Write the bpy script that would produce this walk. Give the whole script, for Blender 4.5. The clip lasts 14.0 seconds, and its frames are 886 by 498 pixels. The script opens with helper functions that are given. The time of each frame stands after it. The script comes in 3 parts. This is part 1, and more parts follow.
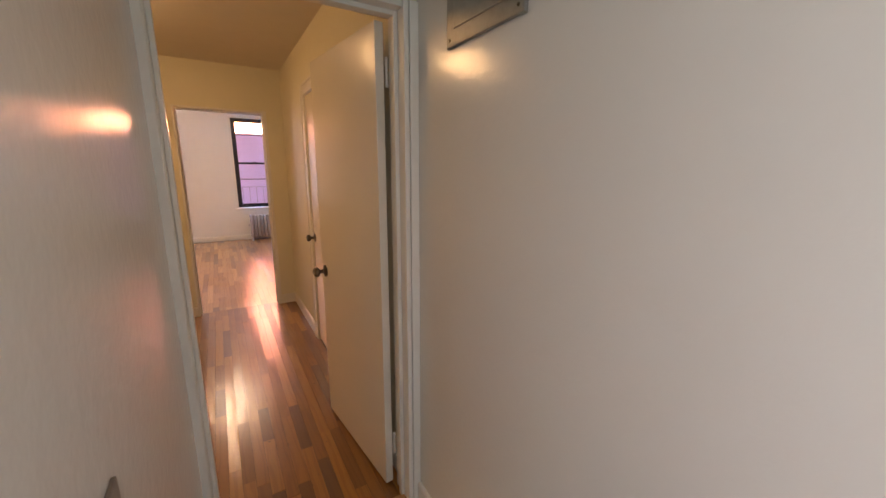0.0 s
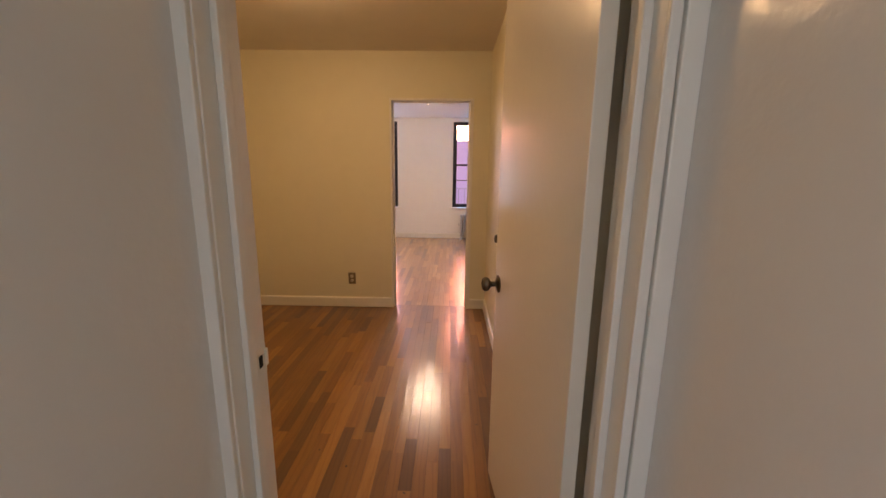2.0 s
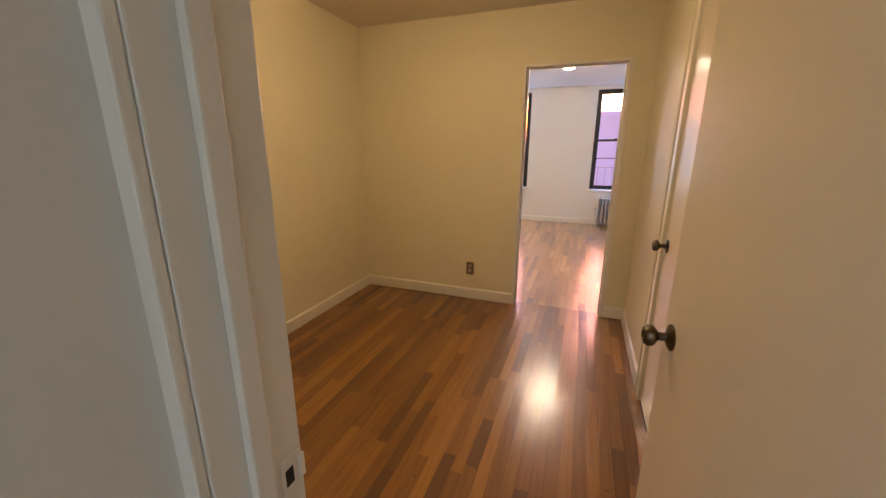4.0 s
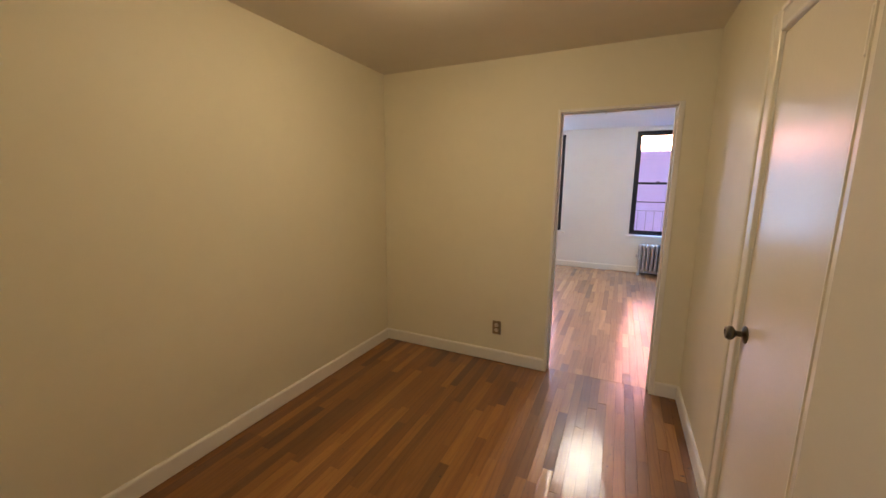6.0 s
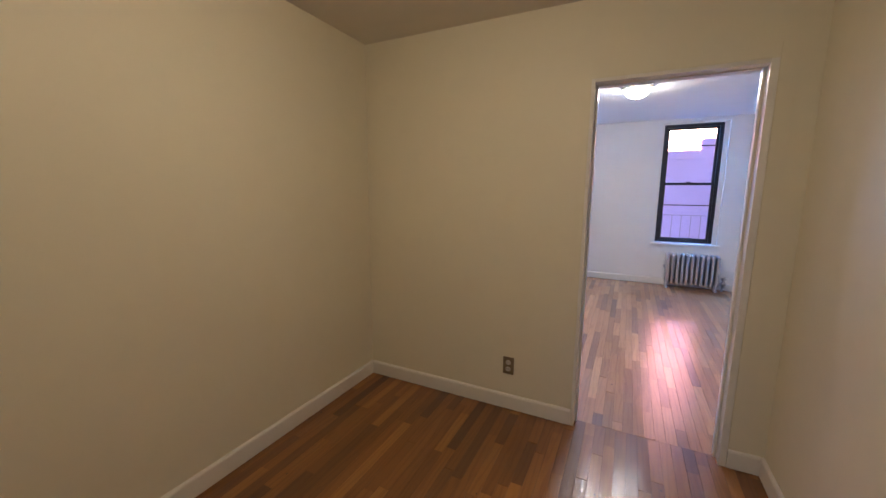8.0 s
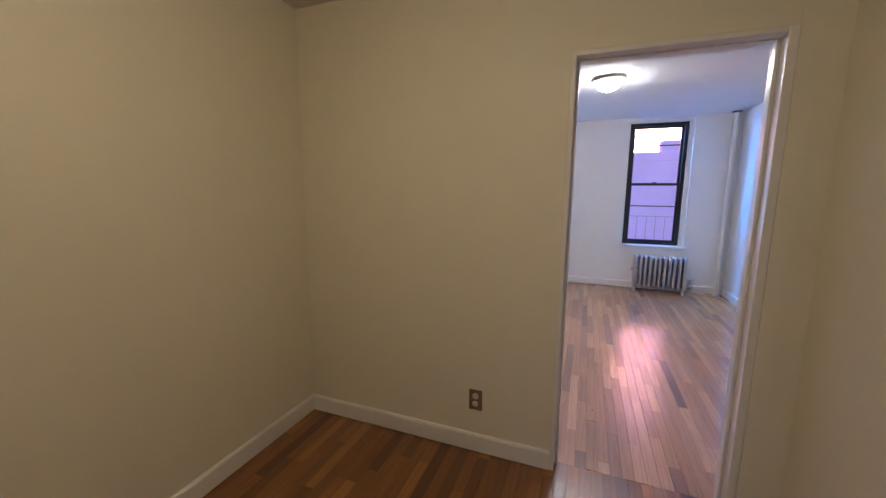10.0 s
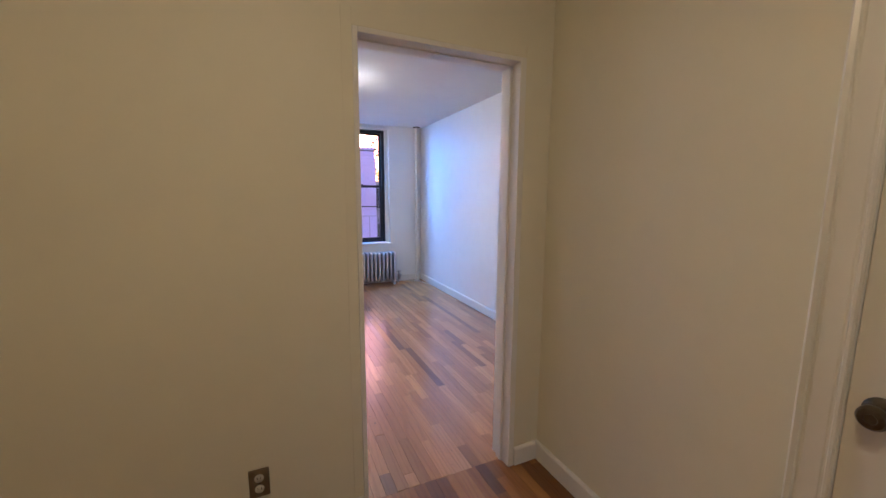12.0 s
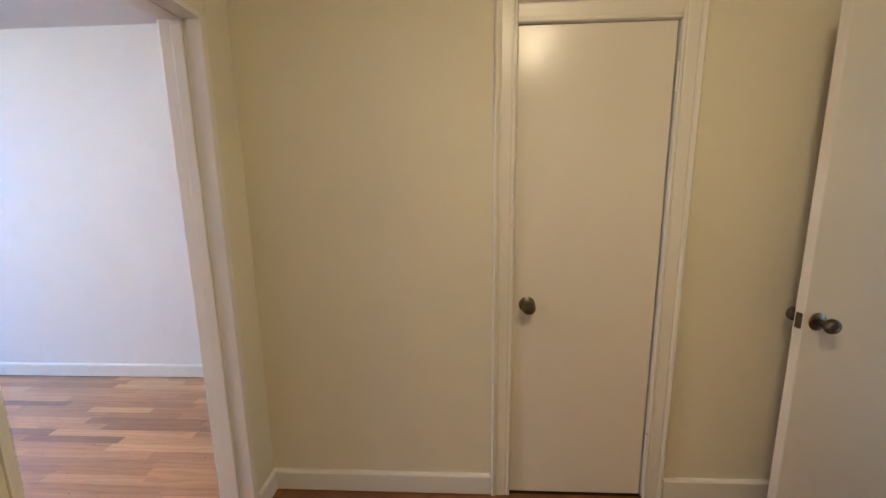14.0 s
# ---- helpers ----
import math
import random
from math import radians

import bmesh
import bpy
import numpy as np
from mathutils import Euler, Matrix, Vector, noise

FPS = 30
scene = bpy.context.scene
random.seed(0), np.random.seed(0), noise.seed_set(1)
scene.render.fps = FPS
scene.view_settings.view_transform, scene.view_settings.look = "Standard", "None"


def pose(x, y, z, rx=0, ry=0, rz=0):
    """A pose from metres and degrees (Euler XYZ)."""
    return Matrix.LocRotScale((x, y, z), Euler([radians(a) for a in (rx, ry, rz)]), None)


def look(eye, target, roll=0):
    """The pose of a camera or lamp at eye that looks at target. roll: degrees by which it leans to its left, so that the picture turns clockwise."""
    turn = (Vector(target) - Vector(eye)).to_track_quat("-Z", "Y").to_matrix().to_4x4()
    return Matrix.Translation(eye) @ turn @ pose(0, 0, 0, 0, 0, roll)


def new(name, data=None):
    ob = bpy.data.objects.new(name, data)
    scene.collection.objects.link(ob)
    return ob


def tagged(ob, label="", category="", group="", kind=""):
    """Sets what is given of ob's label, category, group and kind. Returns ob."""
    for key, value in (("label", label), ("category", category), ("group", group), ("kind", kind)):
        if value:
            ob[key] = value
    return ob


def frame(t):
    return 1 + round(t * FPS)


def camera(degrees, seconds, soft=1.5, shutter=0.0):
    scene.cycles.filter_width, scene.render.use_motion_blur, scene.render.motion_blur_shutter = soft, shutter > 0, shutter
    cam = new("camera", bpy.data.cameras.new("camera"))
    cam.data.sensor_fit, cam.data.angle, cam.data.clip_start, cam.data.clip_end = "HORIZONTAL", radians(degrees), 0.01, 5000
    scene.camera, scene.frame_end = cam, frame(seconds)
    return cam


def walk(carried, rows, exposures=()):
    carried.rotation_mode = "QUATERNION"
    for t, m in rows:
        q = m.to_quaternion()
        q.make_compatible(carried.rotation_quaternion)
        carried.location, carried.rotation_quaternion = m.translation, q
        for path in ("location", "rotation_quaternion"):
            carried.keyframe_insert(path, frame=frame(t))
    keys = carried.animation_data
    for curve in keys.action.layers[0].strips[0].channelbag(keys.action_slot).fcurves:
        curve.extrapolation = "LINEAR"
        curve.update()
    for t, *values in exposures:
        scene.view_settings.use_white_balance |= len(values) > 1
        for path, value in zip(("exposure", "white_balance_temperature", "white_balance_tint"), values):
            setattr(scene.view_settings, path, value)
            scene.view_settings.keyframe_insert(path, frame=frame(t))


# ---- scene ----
cam = camera(99.7, 14.0)
PATH = [
    (0, (1.79, 0.3, 1.475), (2.792, 1.98, 1.055), 0.5),
    (0.5, (1.897, 0.349, 1.465), (2.543, 2.193, 1.041), 1.0),
    (1, (1.943, 0.572, 1.45), (2.366, 2.483, 1.04), 1.2),
    (1.5, (1.998, 0.775, 1.406), (2.273, 2.722, 1.038), 1.0),
    (2, (2.068, 0.965, 1.321), (2.034, 2.928, 0.937), 0.7),
    (2.5, (2.075, 1.133, 1.238), (1.776, 3.041, 0.72), 1.0),
    (3, (2.017, 1.26, 1.256), (1.549, 3.116, 0.676), 0.8),
    (5.5, (2.018, 1.534, 1.506), (1.199, 3.326, 1.157), 0.4),
    (6, (1.959, 1.682, 1.468), (1.116, 3.465, 1.136), 0.6),
    (6.5, (1.911, 1.824, 1.458), (1.063, 3.606, 1.133), 0.5),
    (7, (1.891, 1.991, 1.471), (1.028, 3.767, 1.15), 0.5),
    (7.5, (1.794, 2.163, 1.438), (0.918, 3.933, 1.12), 0.6),
    (8, (1.723, 2.338, 1.421), (0.847, 4.109, 1.114), 0.4),
    (10.5, (1.54, 2.856, 1.407), (0.995, 4.758, 1.113), 0.5),
    (11, (1.455, 2.956, 1.407), (1.271, 4.926, 1.119), 0.4),
    (11.5, (1.344, 3.025, 1.404), (1.636, 4.984, 1.127), 0.4),
    (12, (1.196, 3.107, 1.397), (2.015, 4.91, 1.119), 0.3),
    (12.5, (1.108, 3.251, 1.348), (2.368, 4.78, 1.077), 0.5),
    (13, (1.045, 3.384, 1.38), (2.665, 4.522, 1.093), -0.1),
    (13.5, (0.938, 3.552, 1.39), (2.815, 4.174, 1.086), -0.2),
    (14, (0.889, 3.687, 1.423), (2.858, 3.786, 1.084), -0.8),
]
TONE = [
    (0.0, 3.08, 8800, 25), (0.5, 3.14, 8700, 25), (1.0, 3.12, 8500, 25), (1.5, 3.12, 8400, 24), (2.5, 3.3, 7800, 19), (3.0, 3.33, 7700, 17), (5.5, 3.38, 6250, 5),
    (6.2, 3.26, 5850, 7), (7.0, 3.18, 5550, 9), (8.0, 3.1, 5150, 10), (11.0, 2.94, 5050, 9), (12.5, 3.06, 5250, 7), (14.0, 3.52, 5300, 2),
]
walk(cam, [(t, look(eye, target, roll)) for t, eye, target, roll in PATH], TONE)
# ---------------------------------------------------------------- light
SUN_EL, SUN_ROT = radians(4.6), radians(4)
world = bpy.data.worlds.new("world")
scene.world = world
world.use_nodes = True
wn = world.node_tree.nodes
sky = wn.new("ShaderNodeTexSky")
sky.sky_type, sky.sun_disc = "NISHITA", False
sky.sun_elevation, sky.sun_rotation = SUN_EL, SUN_ROT
sky.dust_density, sky.ozone_density, sky.air_density = 2.4, 3.0, 1.4
haze = wn.new("ShaderNodeMix")  # rosy evening air
haze.data_type, haze.blend_type = "RGBA", "MULTIPLY"
haze.inputs["Factor"].default_value = 1.0
haze.inputs[7].default_value = (1.75, 0.80, 0.90, 1.0)
world.node_tree.links.new(sky.outputs[0], haze.inputs[6])
world.node_tree.links.new(haze.outputs[2], wn["Background"].inputs[0])
wn["Background"].inputs[1].default_value = 0.15

sun = new("sun", bpy.data.lights.new("sun", "SUN"))
sun.data.energy, sun.data.angle, sun.data.color = 0.5, radians(20), (1.0, 0.56, 0.46)
sun.matrix_world = look((20 * math.sin(SUN_ROT), 20 * math.cos(SUN_ROT), 20 * math.tan(SUN_EL)), (0, 0, 0))

LAMP_ROOM, LAMP_LIVING = 8.8, 18.5


def fill_lamp(name, x, y, z, w, h, power, colour):
    la = bpy.data.lights.new(name, "AREA")
    la.shape, la.size, la.size_y, la.energy, la.color = "RECTANGLE", w, h, power, colour
    ob = new(name, la)
    ob.matrix_world = look((x, y, z), (x + 1, y, z))
    return ob


def aimed_fill_lamp(name, at, to, w, h, power, colour=(0.44, 0.63, 1.0)):
    """Added area lamp standing in for daylight, set in or outside an opening."""
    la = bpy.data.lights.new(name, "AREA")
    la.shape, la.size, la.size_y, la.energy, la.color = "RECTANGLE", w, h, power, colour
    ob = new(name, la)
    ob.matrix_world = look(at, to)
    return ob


# ---------------------------------------------------------------- materials
def shader(name):
    m = bpy.data.materials.new(name)
    m.use_nodes = True
    return m, m.node_tree.nodes, m.node_tree.links, m.node_tree.nodes["Principled BSDF"]


def mix_colour(n, l, fac, a, b, mode="MIX"):
    mx = n.new("ShaderNodeMix")
    mx.data_type, mx.blend_type = "RGBA", mode
    for sock, v in ((mx.inputs[0], fac), (mx.inputs[6], a), (mx.inputs[7], b)):
        if isinstance(v, bpy.types.NodeSocket):
            l.new(v, sock)
        elif isinstance(v, (int, float)):
            sock.default_value = v
        else:
            sock.default_value = (*v, 1)
    return mx.outputs[2]


def noise_tex(n, l, scale, detail=3.0, vec=None, rough=0.55, distortion=0.0):
    t = n.new("ShaderNodeTexNoise")
    t.inputs["Scale"].default_value, t.inputs["Detail"].default_value = scale, detail
    t.inputs["Roughness"].default_value, t.inputs["Distortion"].default_value = rough, distortion
    if vec is None:
        vec = n.new("ShaderNodeTexCoord").outputs["Object"]
    l.new(vec, t.inputs["Vector"])
    return t.outputs["Fac"]


def ramp(n, l, fac, lo, hi):
    r = n.new("ShaderNodeMapRange")
    r.inputs[1].default_value, r.inputs[2].default_value = lo, hi
    l.new(fac, r.inputs[0])
    return r.outputs[0]


def bump(n, l, heights, dist=0.002, strength=0.5):
    prev = None
    for h, d in heights:
        b = n.new("ShaderNodeBump")
        b.inputs["Distance"].default_value, b.inputs["Strength"].default_value = d, strength
        l.new(h, b.inputs["Height"])
        if prev:
            l.new(prev, b.inputs["Normal"])
        prev = b.outputs["Normal"]
    return prev


def paint(name, colour, rough, stain=0.06, peel=0.0002, wave=0.0003, spec=0.4):
    """Brushed or rolled paint: fine orange peel, slow waviness of the plaster, faint soiling."""
    m, n, l, p = shader(name)
    big, mid, fine = noise_tex(n, l, 1.1, 4), noise_tex(n, l, 7, 5), noise_tex(n, l, 160, 3)
    dark = tuple(c * (1 - 1.5 * stain) for c in colour)
    c1 = mix_colour(n, l, ramp(n, l, big, 0.3, 0.75), colour, tuple(c * (1 - stain) for c in colour))
    l.new(mix_colour(n, l, ramp(n, l, mid, 0.5, 1.0), c1, dark), p.inputs["Base Color"])
    r = n.new("ShaderNodeMapRange")
    r.inputs[3].default_value, r.inputs[4].default_value = rough * 0.85, rough * 1.2
    l.new(mid, r.inputs[0])
    l.new(r.outputs[0], p.inputs["Roughness"])
    p.inputs["Specular IOR Level"].default_value = spec
    ripple = noise_tex(n, l, 38, 2)
    l.new(bump(n, l, ((fine, peel), (ripple, wave))), p.inputs["Normal"])
    return m


def metal(name, colour, rough, wear=0.25, metallic=1.0):
    m, n, l, p = shader(name)
    a, b = noise_tex(n, l, 35, 4), noise_tex(n, l, 240, 2)
    l.new(mix_colour(n, l, ramp(n, l, a, 0.4, 0.7), colour, tuple(c * (1 - wear) for c in colour)), p.inputs["Base Color"])
    p.inputs["Metallic"].default_value, p.inputs["Roughness"].default_value = metallic, rough
    l.new(bump(n, l, ((b, 0.0004), (a, 0.001)), strength=0.3), p.inputs["Normal"])
    return m


def oak(name, light, mid, dark, along="Y"):
    """Varnished oak strips: tone per strip, open grain along the strip, cathedral figure, a worn glossy coat."""
    m, n, l, p = shader(name)
    geo, info = n.new("ShaderNodeNewGeometry"), n.new("ShaderNodeObjectInfo")
    add = n.new("ShaderNodeMath")
    add.operation = "ADD"
    l.new(geo.outputs["Random Per Island"], add.inputs[0])
    l.new(info.outputs["Random"], add.inputs[1])
    fr = n.new("ShaderNodeMath")
    fr.operation = "FRACT"
    l.new(add.outputs[0], fr.inputs[0])
    rnd = fr.outputs[0]
    # world position, shifted per strip so that no two share a figure
    off = n.new("ShaderNodeCombineXYZ")
    sc = n.new("ShaderNodeMath")
    sc.operation = "MULTIPLY"
    sc.inputs[1].default_value = 37.0
    l.new(rnd, sc.inputs[0])
    l.new(sc.outputs[0], off.inputs[0])
    l.new(sc.outputs[0], off.inputs[1])
    va = n.new("ShaderNodeVectorMath")
    l.new(geo.outputs["Position"], va.inputs[0])
    l.new(off.outputs[0], va.inputs[1])
    st = n.new("ShaderNodeMapping")
    st.inputs["Scale"].default_value = (1, 0.06, 1)
    l.new(va.outputs[0], st.inputs["Vector"])
    st2 = n.new("ShaderNodeMapping")
    st2.inputs["Scale"].default_value = (1, 0.10, 1)
    l.new(va.outputs[0], st2.inputs["Vector"])
    grain = noise_tex(n, l, 150, 5, st.outputs[0], 0.7)
    figure = n.new("ShaderNodeTexWave")
    figure.wave_type, figure.bands_direction = "BANDS", "X"
    figure.inputs["Scale"].default_value, figure.inputs["Distortion"].default_value = 9, 14
    figure.inputs["Detail"].default_value, figure.inputs["Detail Scale"].default_value = 3, 1.2
    l.new(st2.outputs[0], figure.inputs["Vector"])
    cr = n.new("ShaderNodeValToRGB")
    e = cr.color_ramp.elements
    e[0].position, e[0].color = 0.0, (*dark, 1)
    e[1].position, e[1].color = 1.0, (*light, 1)
    for pos, col in ((0.14, tuple(0.4 * a + 0.6 * b for a, b in zip(dark, mid))), (0.35, mid), (0.72, tuple(0.75 * b + 0.25 * c for b, c in zip(mid, light)))):
        x = e.new(pos)
        x.color = (*col, 1)
    l.new(rnd, cr.inputs[0])
    c = mix_colour(n, l, ramp(n, l, figure.outputs["Fac"], 0.6, 1.15), cr.outputs[0], (0.80, 0.73, 0.66), "MULTIPLY")
    half = n.new("ShaderNodeMath")
    half.operation = "MULTIPLY"
    half.inputs[1].default_value = 0.4
    l.new(ramp(n, l, grain, 0.5, 0.8), half.inputs[0])
    c = mix_colour(n, l, half.outputs[0], c, (0.10, 0.045, 0.018))
    worn = noise_tex(n, l, 2.2, 5, geo.outputs["Position"])
    knot = noise_tex(n, l, 26, 1, va.outputs[0])
    c = mix_colour(n, l, ramp(n, l, knot, 0.755, 0.79), c, (0.06, 0.028, 0.012))
    l.new(c, p.inputs["Base Color"])
    r = n.new("ShaderNodeMapRange")
    r.inputs[1].default_value, r.inputs[2].default_value = 0.3, 0.75
    r.inputs[3].default_value, r.inputs[4].default_value = 0.36, 0.52
    l.new(worn, r.inputs[0])
    l.new(r.outputs[0], p.inputs["Roughness"])
    p.inputs["Specular IOR Level"].default_value = 0.5
    p.inputs["Coat Weight"].default_value, p.inputs["Coat Roughness"].default_value = 1.0, 0.15
    p.inputs["Coat IOR"].default_value = 1.52
    l.new(bump(n, l, ((grain, 0.0005),), strength=0.35), p.inputs["Normal"])
    # the coat follows the raised figure of the wood and its own uneven build
    ripple_fine = bump(n, l, ((figure.outputs["Fac"], 0.0005),), strength=0.5)
    peel = noise_tex(n, l, 42, 3, geo.outputs["Position"])
    ripple = bump(n, l, ((peel, 0.0021),), strength=0.7)
    l.new(ripple_fine, ripple.node.inputs["Normal"])
    # each strip lies at a slight tilt of its own
    tilt = n.new("ShaderNodeCombineXYZ")
    lean = n.new("ShaderNodeMapRange")
    lean.inputs[3].default_value, lean.inputs[4].default_value = -0.021, 0.021
    l.new(rnd, lean.inputs[0])
    l.new(lean.outputs[0], tilt.inputs[0])
    l.new(lean.outputs[0], tilt.inputs[1])
    leaned = n.new("ShaderNodeVectorMath")
    l.new(geo.outputs["Normal"], leaned.inputs[0])
    l.new(tilt.outputs[0], leaned.inputs[1])
    unit = n.new("ShaderNodeVectorMath")
    unit.operation = "NORMALIZE"
    l.new(leaned.outputs[0], unit.inputs[0])
    l.new(unit.outputs[0], ripple_fine.node.inputs["Normal"])
    l.new(ripple, p.inputs["Coat Normal"])
    return m


def glowing(name, colour, strength):
    m, n, l, p = shader(name)
    p.inputs["Base Color"].default_value = (0.9, 0.88, 0.82, 1)
    p.inputs["Emission Color"].default_value = (*colour, 1)
    p.inputs["Emission Strength"].default_value = strength
    p.inputs["Roughness"].default_value = 0.2
    return m


def brickwork(name, a, b, mortar):
    m, n, l, p = shader(name)
    co = n.new("ShaderNodeTexCoord")
    mp = n.new("ShaderNodeMapping")
    mp.inputs["Rotation"].default_value = (radians(90), 0, 0)
    l.new(co.outputs["Object"], mp.inputs["Vector"])
    br = n.new("ShaderNodeTexBrick")
    br.inputs["Color1"].default_value, br.inputs["Color2"].default_value, br.inputs["Mortar"].default_value = (*a, 1), (*b, 1), (*mortar, 1)
    br.inputs["Scale"].default_value = 1.0
    br.inputs["Brick Width"].default_value, br.inputs["Row Height"].default_value, br.inputs["Mortar Size"].default_value = 0.21, 0.075, 0.008
    l.new(mp.outputs[0], br.inputs["Vector"])
    big = noise_tex(n, l, 0.5, 5)
    l.new(mix_colour(n, l, ramp(n, l, big, 0.35, 0.7), br.outputs["Color"], tuple(c * 0.8 for c in a)), p.inputs["Base Color"])
    p.inputs["Roughness"].default_value = 0.9
    return m


def clear_glass(name):
    m, n, l, p = shader(name)
    p.inputs["Base Color"].default_value = (0.97, 0.98, 0.98, 1)
    p.inputs["Transmission Weight"].default_value = 1.0
    p.inputs["Roughness"].default_value, p.inputs["IOR"].default_value = 0.0, 1.45
    return m


CREAM = paint("cream wall paint", (0.786, 0.741, 0.578), 0.5, 0.04, spec=0.35)
WHITE = paint("white wall paint", (0.80, 0.79, 0.765), 0.55, 0.04, spec=0.3)
CEIL = paint("flat ceiling paint", (0.76, 0.71, 0.62), 0.85, 0.05, spec=0.2)
CEIL_W = paint("white ceiling paint", (0.78, 0.78, 0.78), 0.8, 0.04, spec=0.2)
GLOSS = paint("gloss enamel wall paint", (0.74, 0.72, 0.68), 0.20, 0.02, 0.0002, 0.0016, 0.5)
TRIM = paint("semi-gloss trim paint", (0.80, 0.775, 0.71), 0.30, 0.03, 0.0002, 0.0006, 0.5)
TRIM_C = paint("semi-gloss cream trim paint", (0.80, 0.765, 0.665), 0.30, 0.03, 0.0002, 0.0006, 0.5)
DOORP = paint("gloss cream door paint", (0.80, 0.755, 0.655), 0.235, 0.015, 0.0002, 0.0008, 0.5)
SILVER = metal("silver radiator paint", (0.58, 0.57, 0.58), 0.36, 0.15, 0.85)
PEWTER = metal("worn antique nickel", (0.16, 0.135, 0.10), 0.34, 0.45)
STEEL = metal("grey painted steel", (0.30, 0.29, 0.27), 0.38, 0.15, 0.5)
BRASSY = metal("brushed metal", (0.62, 0.55, 0.42), 0.32)
IVORY = paint("ivory plastic", (0.66, 0.62, 0.52), 0.35, 0.04, 0.0001, 0.0001)
BROWNP = metal("bronze plate", (0.30, 0.24, 0.16), 0.42, 0.2, 0.7)
BLACK = paint("black window enamel", (0.018, 0.018, 0.02), 0.4, 0.1, 0.0002, 0.0002)
# near-black colour stands for shade in the closet, latch hole and socket slots
DARK = paint("near-black painted shade", (0.02, 0.018, 0.015), 0.8, 0.1)
RAIL = metal("painted iron railing", (0.34, 0.33, 0.42), 0.6, 0.2, 0.1)
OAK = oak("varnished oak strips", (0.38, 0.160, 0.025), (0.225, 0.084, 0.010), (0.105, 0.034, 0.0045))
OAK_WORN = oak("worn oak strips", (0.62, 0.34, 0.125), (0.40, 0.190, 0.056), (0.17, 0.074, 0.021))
SUBFLOOR = paint("dark joint filler", (0.05, 0.025, 0.012), 0.7, 0.1)
THRESH = oak("varnished oak saddle", (0.50, 0.27, 0.10), (0.46, 0.24, 0.09), (0.42, 0.21, 0.08))
TILE = paint("ivory vinyl floor", (0.62, 0.58, 0.48), 0.35, 0.08)
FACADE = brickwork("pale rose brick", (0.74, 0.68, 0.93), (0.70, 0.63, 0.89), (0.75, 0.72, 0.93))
FACADE2 = brickwork("grey brick", (0.30, 0.28, 0.28), (0.25, 0.24, 0.25), (0.36, 0.34, 0.34))
CONC = paint("concrete", (0.36, 0.35, 0.33), 0.9, 0.15)
LEAF = paint("leaves", (0.06, 0.09, 0.03), 0.6, 0.2)
BARK = paint("bark", (0.12, 0.09, 0.07), 0.9, 0.2)
GLASS = clear_glass("window glass")
GLOW1 = glowing("lit warm glass shade", (1.0, 0.69, 0.38), LAMP_ROOM)
GLOW2 = glowing("lit opal glass shade", (1.0, 0.83, 0.62), LAMP_LIVING)


# ---------------------------------------------------------------- mesh helpers
def mesh_of(bm, name, material, smooth=False):
    bmesh.ops.recalc_face_normals(bm, faces=bm.faces[:])
    me = bpy.data.meshes.new(name)
    bm.to_mesh(me)
    bm.free()
    me.materials.append(material)
    if smooth:
        for f in me.polygons:
            f.use_smooth = True
        me.set_sharp_from_angle(angle=radians(40))
    return me


def part(name, bm, material, parent=None, label="", smooth=False):
    ob = new(name, mesh_of(bm, name, material, smooth))
    if parent:
        ob.parent = parent
        ob.matrix_parent_inverse = Matrix()
    if label:
        ob["label"] = label
    return ob


def thing(name, m, label, category, group="", kind=""):
    ob = new(name)
    ob.empty_display_size = 0.05
    ob.matrix_world = m
    return tagged(ob, label, category, group, kind)


def box(bm, x0, x1, y0, y1, z0, z1, bevel=0.0, seg=2):
    r = bmesh.ops.create_cube(bm, size=1.0, matrix=Matrix.Translation(((x0 + x1) / 2, (y0 + y1) / 2, (z0 + z1) / 2)) @ Matrix.Diagonal((abs(x1 - x0), abs(y1 - y0), abs(z1 - z0), 1)))
    if bevel:
        edges = list({e for v in r["verts"] for e in v.link_edges})
        bmesh.ops.bevel(bm, geom=edges, offset=bevel, segments=seg, profile=0.6, affect="EDGES")
    return bm


def boxed(*a, **k):
    return box(bmesh.new(), *a, **k)


def lathe(profile, seg=32, m=None):
    """Turns (radius, height) pairs about z."""
    bm = bmesh.new()
    rings = []
    for r, z in profile:
        if r < 1e-5:
            rings.append([bm.verts.new((0, 0, z))])
        else:
            rings.append([bm.verts.new((r * math.cos(2 * math.pi * i / seg), r * math.sin(2 * math.pi * i / seg), z)) for i in range(seg)])
    for a, b in zip(rings, rings[1:]):
        for i in range(seg):
            j = (i + 1) % seg
            q = [a[i % len(a)], a[j % len(a)], b[j % len(b)], b[i % len(b)]]
            q = [v for k, v in enumerate(q) if v not in q[:k]]
            if len(q) > 2:
                bm.faces.new(q)
    if m:
        bmesh.ops.transform(bm, matrix=m, verts=bm.verts[:])
    return bm


def sweep(profile, p0, p1, out, up=None):
    """A strip of constant cross-section from p0 to p1. profile: (across, proud); proud runs along out."""
    p0, p1, out = Vector(p0), Vector(p1), Vector(out)
    along = (p1 - p0).normalized()
    side = Vector(up) if up else along.cross(out)
    bm = bmesh.new()
    ends = [[bm.verts.new(p + side * a + out * b) for a, b in profile] for p in (p0, p1)]
    k = len(profile)
    for i in range(k):
        j = (i + 1) % k
        bm.faces.new((ends[0][i], ends[0][j], ends[1][j], ends[1][i]))
    bm.faces.new(ends[0])
    bm.faces.new(ends[1][::-1])
    return bm


